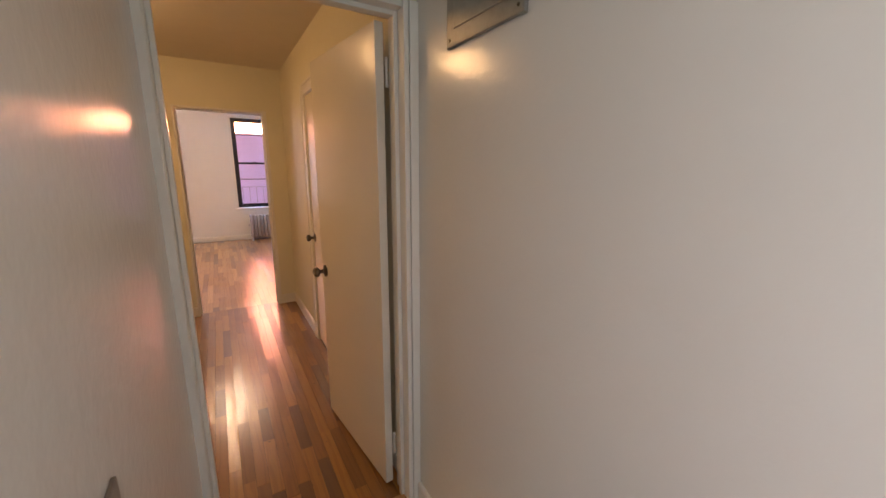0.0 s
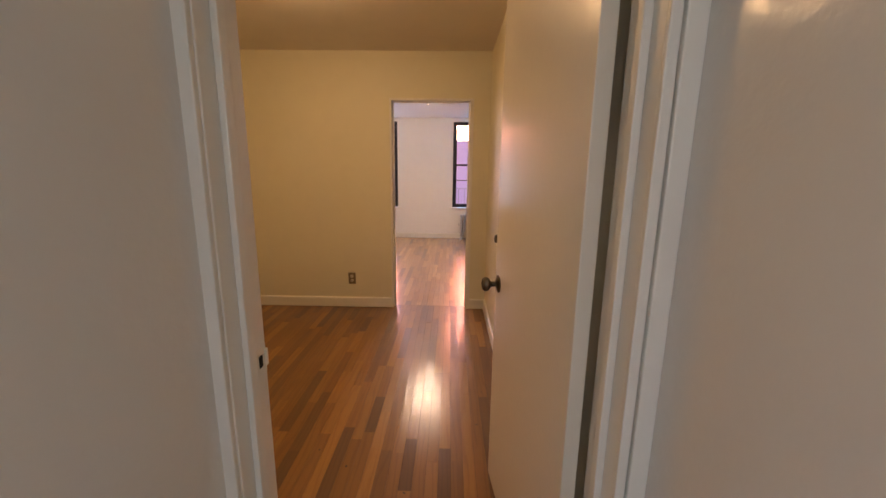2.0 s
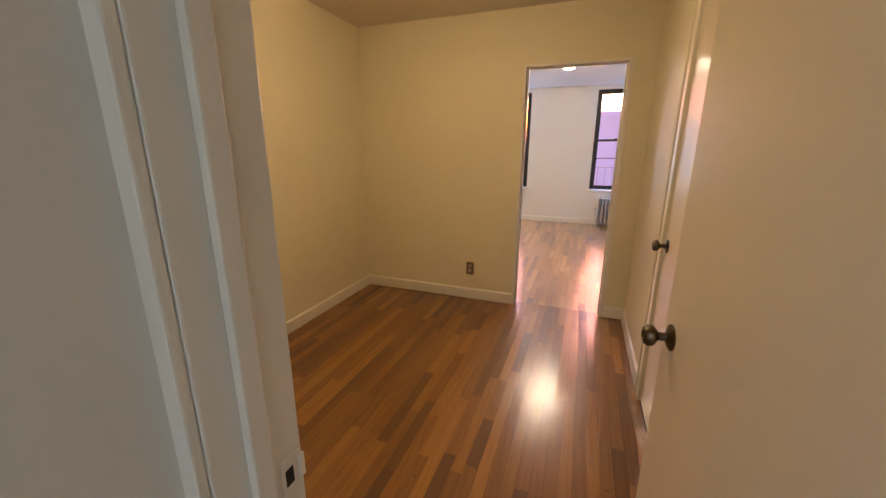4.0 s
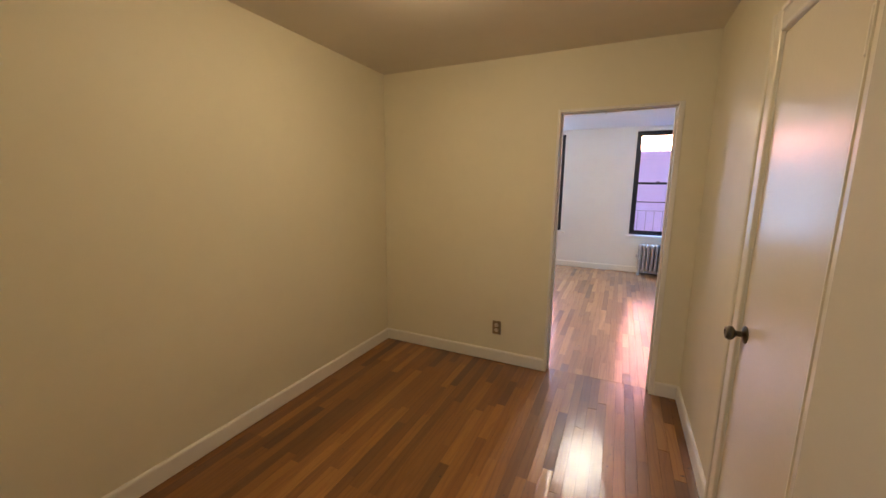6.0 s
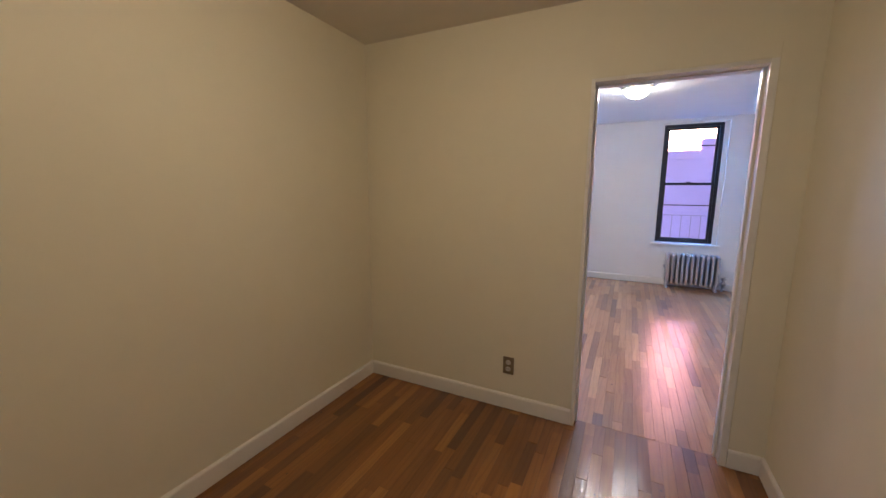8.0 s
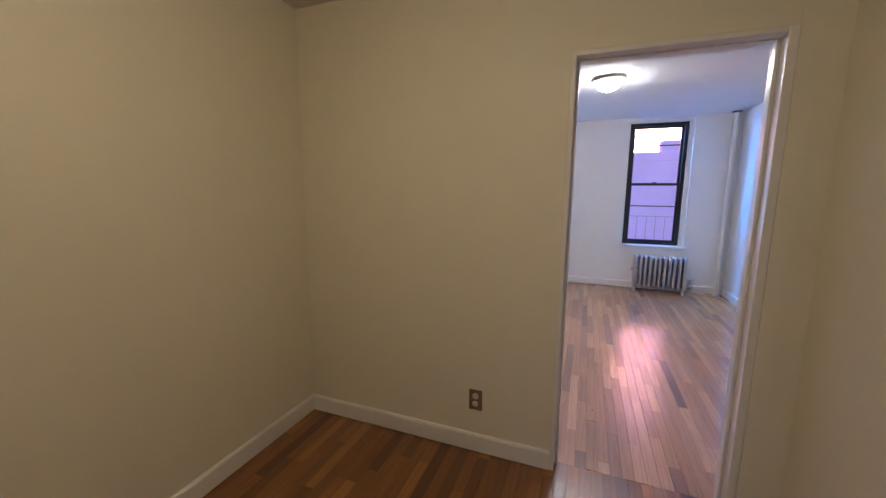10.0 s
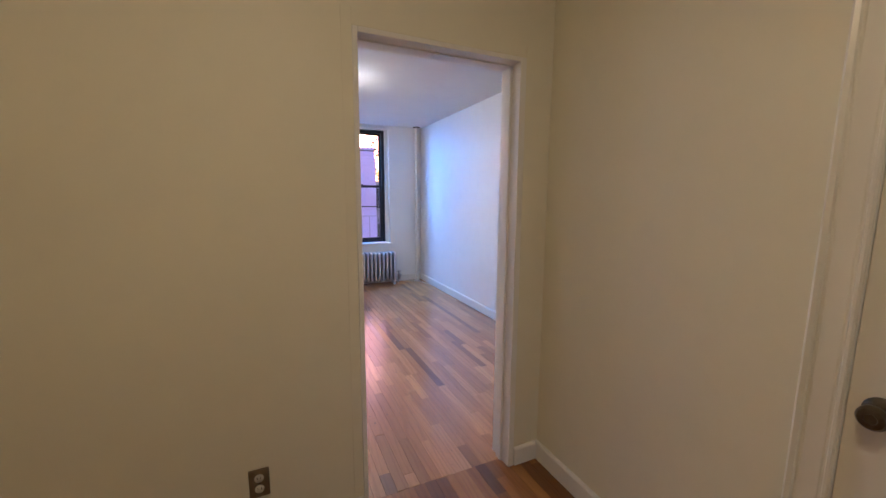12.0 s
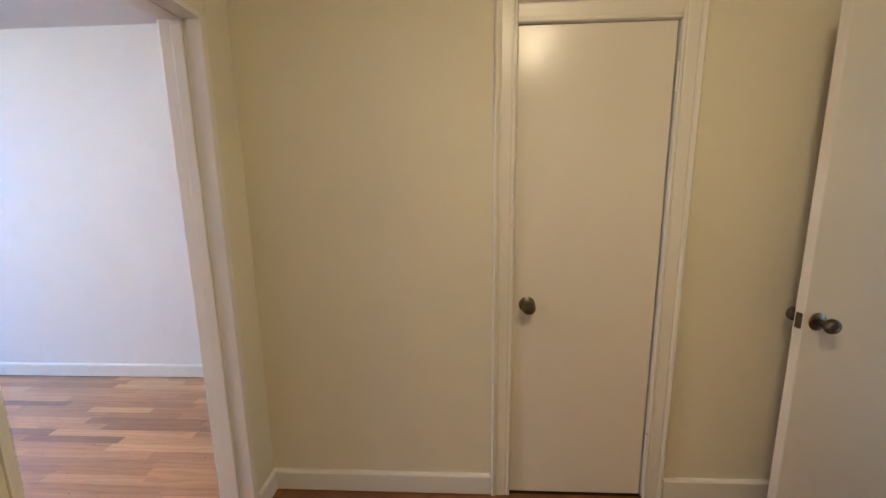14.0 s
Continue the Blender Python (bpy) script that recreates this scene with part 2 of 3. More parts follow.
def tube(points, radius, seg=10):
    """A round bar through points."""
    bm = bmesh.new()
    pts = [Vector(p) for p in points]
    rings = []
    for i, p in enumerate(pts):
        d = (pts[min(i + 1, len(pts) - 1)] - pts[max(i - 1, 0)]).normalized()
        a = d.cross(Vector((0.31, 0.2, 1)) if abs(d.z) < 0.9 else Vector((1, 0.1, 0))).normalized()
        b = d.cross(a)
        rings.append([bm.verts.new(p + radius * (a * math.cos(2 * math.pi * k / seg) + b * math.sin(2 * math.pi * k / seg))) for k in range(seg)])
    for a, b in zip(rings, rings[1:]):
        for k in range(seg):
            bm.faces.new((a[k], a[(k + 1) % seg], b[(k + 1) % seg], b[k]))
    bm.faces.new(rings[0])
    bm.faces.new(rings[-1][::-1])
    return bm


def wall(name, axis, a0, a1, t0, t1, z0, z1, material, holes=(), label="", category="wall"):
    """A solid wall along axis from a0 to a1, t0 to t1 thick, with openings (a0, a1, z0, z1) right through it."""
    us = sorted({a0, a1, *[h[0] for h in holes], *[h[1] for h in holes]})
    zs = sorted({z0, z1, *[h[2] for h in holes], *[h[3] for h in holes]})
    us, zs = [u for u in us if a0 <= u <= a1], [z for z in zs if z0 <= z <= z1]
    solid = {}
    for i in range(len(us) - 1):
        for j in range(len(zs) - 1):
            u, z = (us[i] + us[i + 1]) / 2, (zs[j] + zs[j + 1]) / 2
            solid[i, j] = not any(h[0] < u < h[1] and h[2] < z < h[3] for h in holes)
    bm, verts = bmesh.new(), {}

    def v(u, t, z):
        if (u, t, z) not in verts:
            verts[u, t, z] = bm.verts.new((u, t, z) if axis == "x" else (t, u, z))
        return verts[u, t, z]
    for (i, j), s in solid.items():
        if not s:
            continue
        u0, u1, w0, w1 = us[i], us[i + 1], zs[j], zs[j + 1]
        for t in (t0, t1):
            bm.faces.new((v(u0, t, w0), v(u1, t, w0), v(u1, t, w1), v(u0, t, w1)))
        for (di, dj), q in (((-1, 0), ((u0, w0), (u0, w1))), ((1, 0), ((u1, w0), (u1, w1))), ((0, -1), ((u0, w0), (u1, w0))), ((0, 1), ((u0, w1), (u1, w1)))):
            if not solid.get((i + di, j + dj), False):
                (ua, wa), (ub, wb) = q
                bm.faces.new((v(ua, t0, wa), v(ub, t0, wb), v(ub, t1, wb), v(ua, t1, wa)))
    return tagged(part(name, bm, material), label, category, kind="structure")


# ---------------------------------------------------------------- plan, in metres
# middle room x 0 to 2.43, y 1.69 to 4.585; living room beyond y 4.72; bath passage before y 1.58
XR, YA, YB, YC, YD, ZC = 2.428, 1.583, 1.707, 4.585, 4.725, 2.418
OPX0, OPX1, OPZ = 1.514, 2.243, 1.997        # cased opening to the living room
DX0, DX1, DZ = 1.672, 2.387, 2.010           # doorway from the bath passage
CY0, CY1, CZ = 2.873, 3.470, 2.013           # closet door in the right-hand wall
LX0, LX1, LYW, LZC = -0.45, 3.448, 8.97, 2.485  # living room
BX0, BX1, BY0 = 1.648, 2.440, -1.30          # bath passage
JT = 0.02                                    # jamb boards
W1, W2, WZ0, WZ1 = (2.087, 2.912), (0.182, 1.007), 0.652, 2.437
WY = 9.05                                    # plane of the sashes

wall("wall_middle_left", "y", YB - 0.12, YC + 0.14, -0.12, 0.0, 0, ZC, CREAM, label="smooth cream painted plaster wall with a white baseboard")
wall("wall_right_long", "y", YA, YC, XR, XR + 0.12, 0, ZC, CREAM, holes=((CY0 - JT, CY1 + JT, 0, CZ + JT),), label="cream painted plaster wall holding the narrow closet door")
wall("wall_far", "x", 0.0, XR + 0.12, YC, YD, 0, 2.66, CREAM, holes=((OPX0 - JT, OPX1 + JT, 0, OPZ + JT),), label="cream painted plaster wall pierced by a cased opening")
wall("wall_doorway", "x", 0.0, XR, YA, YB, 0, ZC, CREAM, holes=((DX0 - JT, DX1 + JT, 0, DZ + JT),), label="cream partition wall around the open doorway")
# living room shell
wall("wall_living_near_left", "x", LX0 - 0.12, -0.12, YC, YD, 0, 2.66, WHITE, label="plain white painted plaster wall")
wall("wall_living_near_right", "x", XR + 0.12, LX1 + 0.12, YC, YD, 0, 2.66, WHITE, label="plain white painted plaster wall")
wall("wall_living_lining", "x", LX0, LX1, YD, YD + 0.004, 0, LZC, WHITE, holes=((OPX0 - JT, OPX1 + JT, 0, OPZ + JT),), label="white painted living room face of the partition")
wall("wall_living_right", "y", YD, LYW, LX1, LX1 + 0.12, 0, 2.66, WHITE, label="long white painted plaster wall lit blue by the window")
wall("wall_living_left", "y", YD, LYW, LX0 - 0.12, LX0, 0, 2.66, WHITE, label="plain white painted plaster wall")
wall("wall_windows", "x", LX0 - 0.12, LX1 + 0.12, LYW, LYW + 0.34, -0.2, 2.66, WHITE, holes=((*W1, WZ0, WZ1), (*W2, WZ0, WZ1)), label="thick white plastered outer wall with two deep window reveals")
# bath passage shell
# this wall's opening is unseen, cut for the added side lamp
wall("wall_bath_left", "y", BY0, YA, BX0 - 0.10, BX0, 0, ZC, GLOSS, holes=((-0.85, -0.05, 1.0, 2.15),), label="glossy off-white enamelled wall with wavy plaster")
wall("wall_bath_right", "y", BY0, YA, BX1, BX1 + 0.11, 0, ZC, GLOSS, label="glossy off-white enamelled wall of the bath passage")
wall("wall_bath_back", "x", BX0 - 0.10, XR + 0.12, BY0 - 0.12, BY0, 0, ZC, GLOSS, holes=((1.75, 2.30, 1.25, 2.10),), label="glossy enamelled back wall with a high unseen opening for an added lamp")
# ceilings
tagged(part("ceiling_middle", boxed(-0.12, XR + 0.12, YA, YC, ZC, ZC + 0.1), CEIL), "flat cream painted ceiling", "ceiling", kind="structure")
tagged(part("ceiling_living", boxed(LX0, LX1, YD, LYW, LZC, LZC + 0.1), CEIL_W), "flat white painted ceiling", "ceiling", kind="structure")
tagged(part("ceiling_bath", boxed(BX0 - 0.1, XR + 0.12, BY0 - 0.12, YA, ZC, ZC + 0.1), GLOSS), "white enamelled ceiling", "ceiling", kind="structure")
# unseen closet back behind the closed door, near-black in place of shade
wall("wall_closet_back", "y", CY0 - 0.3, CY1 + 0.3, XR + 0.12, XR + 0.16, 0, ZC, DARK, label="closet interior painted near-black in place of shade")

# bath lamps and their wall openings are unseen additions, for cool light from behind
fill_lamp("bath_unseen_side_lamp", BX0 - 0.05, -0.45, 1.575, 0.78, 1.13, 1.5, (0.56, 0.81, 1.0))
aimed_fill_lamp("bath_unseen_back_lamp", (2.025, BY0 - 0.05, 1.675), (2.025, 0.0, 1.60), 0.53, 0.83, 0.42, (0.50, 0.78, 1.0))

# ---------------------------------------------------------------- floors, baseboards and trim
floor_mid = tagged(part("floor_middle", boxed(-0.12, XR + 0.12, 1.635, YD - 0.07, -0.12, -0.006), SUBFLOOR), "varnished oak strip floor, worn and glossy", "floor", kind="structure")
floor_liv = tagged(part("floor_living", boxed(LX0 - 0.12, LX1 + 0.12, YD - 0.07, LYW + 0.02, -0.12, -0.006), SUBFLOOR), "varnished oak strip floor, lighter and worn", "floor", kind="structure")
tagged(part("floor_bath", boxed(BX0 - 0.1, XR + 0.12, BY0 - 0.12, 1.58, -0.12, 0.0), TILE), "pale floor covering of the bath passage", "floor", kind="structure")
tagged(part("threshold", boxed(DX0, DX1, 1.58, 1.635, -0.05, 0.012, bevel=0.006), THRESH), "worn golden oak door saddle", "threshold", kind="structure")

BB_H, BB_T = 0.098, 0.016
BB = ((0, 0), (0, BB_T), (BB_H - 0.012, BB_T), (BB_H - 0.004, BB_T - 0.004), (BB_H, BB_T - 0.010), (BB_H, 0))


def baseboard(p0, p1, out):
    ob = part("baseboard", sweep(BB, (*p0, 0.005), (*p1, 0.005), (*out, 0), up=(0, 0, 1)), TRIM)
    return tagged(ob, "white painted wooden baseboard with a dark floor gap", "baseboard", kind="structure")


CW = 0.085                                   # casing width
baseboard((0, YB), (0, YC), (1, 0))
baseboard((BB_T, YC), (OPX0 - JT - 0.002, YC), (0, -1))
baseboard((OPX1 + 0.034, YC), (XR - BB_T, YC), (0, -1))
baseboard((XR, CY1 + CW + 0.004), (XR, YC), (-1, 0))
baseboard((XR, YB + 0.02), (XR, CY0 - CW - 0.004), (-1, 0))
baseboard((BB_T, YB), (DX0 - 0.1, YB), (0, 1))
baseboard((LX0, LYW), (LX1, LYW), (0, -1))
baseboard((LX1, YD + 0.01), (LX1, LYW - BB_T), (-1, 0))
baseboard((LX0, YD + 0.01), (LX0, LYW - BB_T), (1, 0))
baseboard((OPX1 + CW + 0.01, YD + 0.004), (LX1 - BB_T, YD + 0.004), (0, 1))
baseboard((LX0 + BB_T, YD + 0.004), (OPX0 - CW - 0.01, YD + 0.004), (0, 1))
baseboard((BX1, BY0), (BX1, YA - 0.016), (-1, 0))
baseboard((BX0, BY0), (BX0, YA - 0.016), (1, 0))


def jamb_board(name, x0, x1, y0, y1, z0, z1, material=TRIM, label="white painted jamb board", bevel=0.003):
    return tagged(part(name, boxed(x0, x1, y0, y1, z0, z1, bevel=bevel), material), label, "door frame", kind="structure")


# lining of the opening to the living room, proud of the plaster, with its planted stop
jamb_board("trim_opening_left", OPX0 - JT, OPX0, YC - 0.007, YD + 0.007, 0, OPZ + JT)
jamb_board("trim_opening_right", OPX1, OPX1 + 0.032, YC - 0.007, YD + 0.007, 0, OPZ + JT)
jamb_board("trim_opening_head", OPX0, OPX1, YC - 0.007, YD + 0.007, OPZ, OPZ + JT)
jamb_board("trim_stop_left", OPX0, OPX0 + 0.012, YC + 0.055, YC + 0.095, 0, OPZ)
jamb_board("trim_stop_right", OPX1 - 0.012, OPX1, YC + 0.055, YC + 0.095, 0, OPZ)
jamb_board("trim_stop_head", OPX0 + 0.012, OPX1 - 0.012, YC + 0.055, YC + 0.095, OPZ - 0.006, OPZ)
# flat casing painted over with the wall
jamb_board("trim_casing_opening_right", OPX1 + 0.034, OPX1 + CW + 0.015, YC - 0.003, YC - 0.0003, 0, OPZ + CW, CREAM, "flat casing painted cream like the wall", 0.0008)
jamb_board("trim_casing_opening_left", OPX0 - 0.06, OPX0 - JT - 0.002, YC - 0.003, YC - 0.0003, 0, OPZ + CW, CREAM, "flat casing painted cream like the wall", 0.0008)
jamb_board("trim_casing_opening_head", OPX0 - JT - 0.002, OPX1 + JT + 0.002, YC - 0.003, YC - 0.0003, OPZ + JT + 0.002, OPZ + CW, CREAM, "flat casing painted cream like the wall", 0.0008)
for nm, a, b in (("left", OPX0 - CW, OPX0 - JT), ("right", OPX1 + JT, OPX1 + CW)):
    jamb_board("trim_casing_living_" + nm, a, b, YD + 0.004, YD + 0.02, 0, OPZ + CW)
jamb_board("trim_casing_living_head", OPX0 - JT, OPX1 + JT, YD + 0.004, YD + 0.02, OPZ + JT, OPZ + CW)

# lining of the bath doorway: jamb, stop towards the bath, rebate towards the room
jamb_board("trim_door_left", DX0 - JT, DX0, YA, YB + 0.006, 0, DZ + JT)
jamb_board("trim_door_right", DX1, DX1 + JT, YA, YB + 0.006, 0, DZ + JT)
jamb_board("trim_door_head", DX0, DX1, YA, YB + 0.006, DZ, DZ + JT)
jamb_board("trim_door_stop_left", DX0, DX0 + 0.013, 1.626, 1.654, 0.012, DZ)
jamb_board("trim_door_stop_right", DX1 - 0.016, DX1, 1.626, 1.650, 0.012, DZ)
jamb_board("trim_door_stop_head", DX0 + 0.016, DX1 - 0.016, 1.626, 1.650, DZ - 0.016, DZ)

# moulded casings: an outer bead, a flat, an inner bead
MOULD = ((0, 0), (0, 0.009), (0.004, 0.013), (0.010, 0.013), (0.013, 0.0095), (0.018, 0.0095), (0.021, 0.011), (0.058, 0.013), (0.062, 0.0115), (0.066, 0.0115), (0.069, 0.017), (0.079, 0.020), (0.085, 0.015), (0.085, 0))


def casing(name, p0, p1, out, side, label="white painted moulded wooden casing"):
    return tagged(part(name, sweep(MOULD, p0, p1, out, up=side), TRIM_C), label, "door casing", kind="structure")


casing("trim_closet_far", (XR, CY1 + 0.002, 0), (XR, CY1 + 0.002, CZ + CW), (-1, 0, 0), (0, 1, 0))
casing("trim_closet_near", (XR, CY0 - 0.002, 0), (XR, CY0 - 0.002, CZ + CW), (-1, 0, 0), (0, -1, 0))
casing("trim_closet_head", (XR, CY0 - 0.001, CZ + 0.002), (XR, CY1 + 0.001, CZ + 0.002), (-1, 0, 0), (0, 0, 1))
jamb_board("trim_bath_right", DX1 + JT, BX1, YA - 0.016, YA - 0.0005, 0, DZ + JT)
jamb_board("trim_bath_right_bead", DX1 - 0.001, DX1 + JT - 0.002, YA - 0.010, YA - 0.0005, 0, DZ + JT)
casing("trim_bath_head", (BX0 + 0.002, YA, DZ + JT), (DX1 + JT, YA, DZ + JT), (0, -1, 0), (0, 0, 1))
jamb_board("trim_bath_left", BX0 - 0.02, DX0 - 0.002, YA - 0.014, YA - 0.0005, 0, DZ + JT)
jamb_board("trim_closet_jamb_far", XR - 0.002, XR + 0.11, CY1, CY1 + JT, 0, CZ + JT)
jamb_board("trim_closet_jamb_near", XR - 0.002, XR + 0.11, CY0 - JT, CY0, 0, CZ + JT)
jamb_board("trim_closet_jamb_head", XR - 0.002, XR + 0.11, CY0, CY1, CZ, CZ + JT)


# ---------------------------------------------------------------- doors
def knob(parent, m):
    """A round door knob with rosette, neck and keyhole dimple; it stands along the local z of m."""
    rose = part("rosette", lathe(((0, 0), (0.034, 0), (0.034, 0.003), (0.030, 0.006), (0.018, 0.010), (0.012, 0.013), (0, 0.013)), 36, m), PEWTER, parent, "worn nickel rosette", True)
    part("knob", lathe(((0, 0.010), (0.011, 0.010), (0.011, 0.030), (0.015, 0.034), (0.024, 0.040), (0.028, 0.047), (0.0275, 0.056), (0.022, 0.064), (0.012, 0.066), (0.010, 0.063), (0, 0.063)), 36, m), PEWTER, parent, "round worn nickel knob", True)
    return rose


def hinge(parent, m, name="hinge"):
    bm = tube([m @ Vector((0, 0, -0.045)), m @ Vector((0, 0, 0.045))], 0.006, 12)
    for z in (-0.048, 0.048):
        r = bmesh.ops.create_uvsphere(bm, u_segments=10, v_segments=6, radius=0.007, matrix=m @ Matrix.Translation((0, 0, z)))
    return part(name, bm, TRIM, parent, "overpainted butt hinge", True)


def door_leaf(width, height, thick):
    """A flush slab, hinged at the local origin, running along local x."""
    return boxed(0, width, 0, thick, 0, height, bevel=0.003)


# closet door, shut, its knob on the far side
closet = thing("door_closet", pose(XR + 0.002, CY0 + 0.003, 0.012, 0, 0, 90), "closed narrow flush door in cream gloss paint with a nickel knob", "door", kind="structure")
part("door_leaf", boxed(0.006, CY1 - CY0 - 0.0037, -0.036, 0, 0, CZ - 0.015, bevel=0.003), DOORP, closet, "flush cream painted slab")
knob(closet, pose(CY1 - CY0 - 0.062, 0, 0.905, -90, 0, 0))
for z in (0.26, 1.80):
    hinge(closet, pose(-0.001, 0.010, z))

# bath door, swung open into the room
bath_door = thing("door_bath", pose(2.372, 1.723, 0.014, 0, 0, 96.3), "open flush door in cream gloss paint, swung back into the room", "door", kind="structure")
part("door_leaf", boxed(0, 0.720, 0, 0.036, 0, DZ - 0.022, bevel=0.003), DOORP, bath_door, "flush cream painted slab")
knob(bath_door, pose(0.720 - 0.054, 0.036, 0.894, -90, 0, 0))
knob(bath_door, pose(0.720 - 0.054, 0.0, 0.894, 90, 0, 0))
part("latch_plate", boxed(0.7185, 0.7215, 0.006, 0.030, 0.864, 0.924, bevel=0.001), PEWTER, bath_door, "small nickel latch plate")
for z in (0.205, 1.815):
    hinge(bath_door, pose(-0.006, -0.008, z))
# strike plate with its dark latch hole in the left jamb
strike = thing("strike_plate", pose(DX0 + 0.0, 1.686, 0.932), "overpainted strike plate with a latch hole marked by a near-black patch in the jamb", "strike plate")
part("plate", boxed(0.0, 0.0025, -0.014, 0.022, -0.032, 0.032, bevel=0.001), TRIM, strike)
part("latch_hole_shade", boxed(0.0022, 0.0034, -0.008, 0.006, -0.013, 0.013), DARK, strike, "latch hole marked by a near-black patch")
part("lip", boxed(0.0, 0.006, 0.016, 0.026, -0.018, 0.020, bevel=0.002), TRIM, strike)


# ---------------------------------------------------------------- fixtures
def ceiling_light(m, glow, label, r=0.13, drop=0.08):
    lamp = thing("ceiling_light", m, label, "ceiling light", "flush ceiling lights")
    part("base_pan", lathe(((0, 0), (r * 1.10, 0), (r * 1.14, -0.008), (r * 1.12, -0.026), (r * 0.98, -0.034), (0, -0.034)), 40), IVORY, lamp, "ivory enamelled pan", True)
    prof = [(r * 0.90 * math.cos(a), -0.034 - drop * math.sin(a)) for a in [i * math.pi / 2 / 10 for i in range(10)]] + [(0, -0.034 - drop)]
    part("glass_shade", lathe([(0, -0.033), (r * 0.90, -0.033)] + prof, 40), glow, lamp, "glowing frosted glass bowl", True)
    part("finial", lathe(((0, 0.002), (0.016, 0.001), (0.014, -0.003), (0.007, -0.007), (0.011, -0.013), (0.010, -0.020), (0, -0.024)), 20, pose(0, 0, -0.034 - drop)), BRASSY, lamp, "small turned finial", True)
    return lamp


ceiling_light(pose(1.148, 3.20, ZC), GLOW1, "lit frosted glass bowl light on the cream ceiling", 0.125, 0.07)
ceiling_light(pose(1.707, 6.81, LZC), GLOW2, "lit opal glass bowl light on the white ceiling")


def outlet(m):
    o = thing("wall_outlet", m, "bronze duplex outlet plate with ivory sockets on the wall", "outlet")
    part("cover_plate", boxed(-0.036, 0.036, -0.006, 0, -0.058, 0.058, bevel=0.004), BROWNP, o)
    for z in (-0.022, 0.022):
        s = part("socket", lathe(((0, 0), (0.0165, 0), (0.0165, 0.003), (0.015, 0.004), (0, 0.004)), 24, pose(0, -0.006, z, 90, 0, 0)), IVORY, o, "ivory plastic socket", True)
        for x in (-0.006, 0.006):
            part("slot", boxed(x - 0.001, x + 0.001, -0.0107, -0.0095, z - 0.001, z + 0.007), DARK, s)
    part("screw", lathe(((0, 0), (0.0035, 0), (0.003, 0.0015), (0, 0.002)), 12, pose(0, -0.006, 0, 90, 0, 0)), PEWTER, o, "", True)
    return o


outlet(pose(1.094, YC, 0.300))

# electrical panel on the bath wall
panel = thing("electrical_panel", pose(BX1, 1.187, 1.997), "grey steel electrical panel cover high on the enamelled wall", "electrical panel")
part("cover", boxed(-0.014, 0, -0.17, 0.17, -0.17, 0.17, bevel=0.004), STEEL, panel)
part("panel_door", boxed(-0.018, -0.0142, -0.125, 0.125, -0.125, 0.125, bevel=0.002), STEEL, panel, "grey steel panel door")
for y in (-0.15, 0.15):
    part("screw", lathe(((0, 0), (0.005, 0), (0.004, 0.002), (0, 0.003)), 12, pose(-0.014, y, -0.15, 0, -90, 0)), PEWTER, panel, "", True)

# switch plate on the left bath wall
sw = thing("light_switch", pose(BX0, 0.778, 1.060), "grey metal switch plate on the enamelled wall", "light switch")
part("cover_plate", boxed(0, 0.006, -0.038, 0.038, -0.06, 0.06, bevel=0.003), STEEL, sw)
part("toggle", boxed(0.006, 0.018, -0.005, 0.005, -0.004, 0.012, bevel=0.002), IVORY, sw, "ivory toggle")


# ---------------------------------------------------------------- windows
aimed_fill_lamp("window_2_sky_stand_in", (W2[0] + 0.30, WY - 0.03, 1.54), (1.6, 6.0, 1.1), 0.52, 1.70, 1.7, (0.46, 0.64, 1.0))
# added lamp outside, up and left of window 1, throws blue on the right wall
aimed_fill_lamp("window_1_sky_stand_in", (1.98, 9.62, 2.55), (3.45, 8.00, 0.80), 0.60, 0.90, 17.0, (0.14, 0.40, 1.0))


def sash_window(name, x0, x1, y, z0, z1):
    """Black double-hung sash, each sash split by one thin bar."""
    win = thing(name, pose(x0, y, z0), "black framed double-hung window with narrow glazing bars", "window", kind="structure")
    w, h, f = x1 - x0, z1 - z0, 0.045
    fr = bmesh.new()
    box(fr, 0, f, 0, 0.09, 0, h)
    box(fr, w - f, w, 0, 0.09, 0, h)
    box(fr, f, w - f, 0, 0.09, h - f, h)
    box(fr, f, w - f, 0, 0.09, 0, 0.03)
    part("window_frame", fr, BLACK, win)
    mid = 1.549 - z0
    for nm, a, b, dy, lo, hi, bar in (("lower_sash", 0.03, mid + 0.02, 0.012, 0.04, 0.032, 1.232), ("upper_sash", mid - 0.018, h - f, 0.048, 0.036, 0.03, 2.106)):
        s = bmesh.new()
        st = 0.032
        box(s, f, f + st, dy, dy + 0.03, a, b, 0.003, 1)
        box(s, w - f - st, w - f, dy, dy + 0.03, a, b, 0.003, 1)
        box(s, f + st, w - f - st, dy, dy + 0.03, a, a + lo, 0.003, 1)
        box(s, f + st, w - f - st, dy, dy + 0.03, b - hi, b, 0.003, 1)
        sash = part(nm, s, BLACK, win)
        zb = bar - z0
        part("glazing_bar", boxed(f + st, w - f - st, dy + 0.006, dy + 0.026, zb - 0.008, zb + 0.008, bevel=0.002), BLACK, sash)
        for p0, p1 in ((a + lo, zb - 0.008), (zb + 0.008, b - hi)):
            g = part("pane", boxed(f + st, w - f - st, dy + 0.014, dy + 0.017, p0, p1), GLASS, sash)
            g.visible_shadow = False
    part("sash_lock", boxed(w / 2 - 0.025, w / 2 + 0.025, -0.002, 0.014, mid + 0.02, mid + 0.034, bevel=0.004), BLACK, win)
    return win


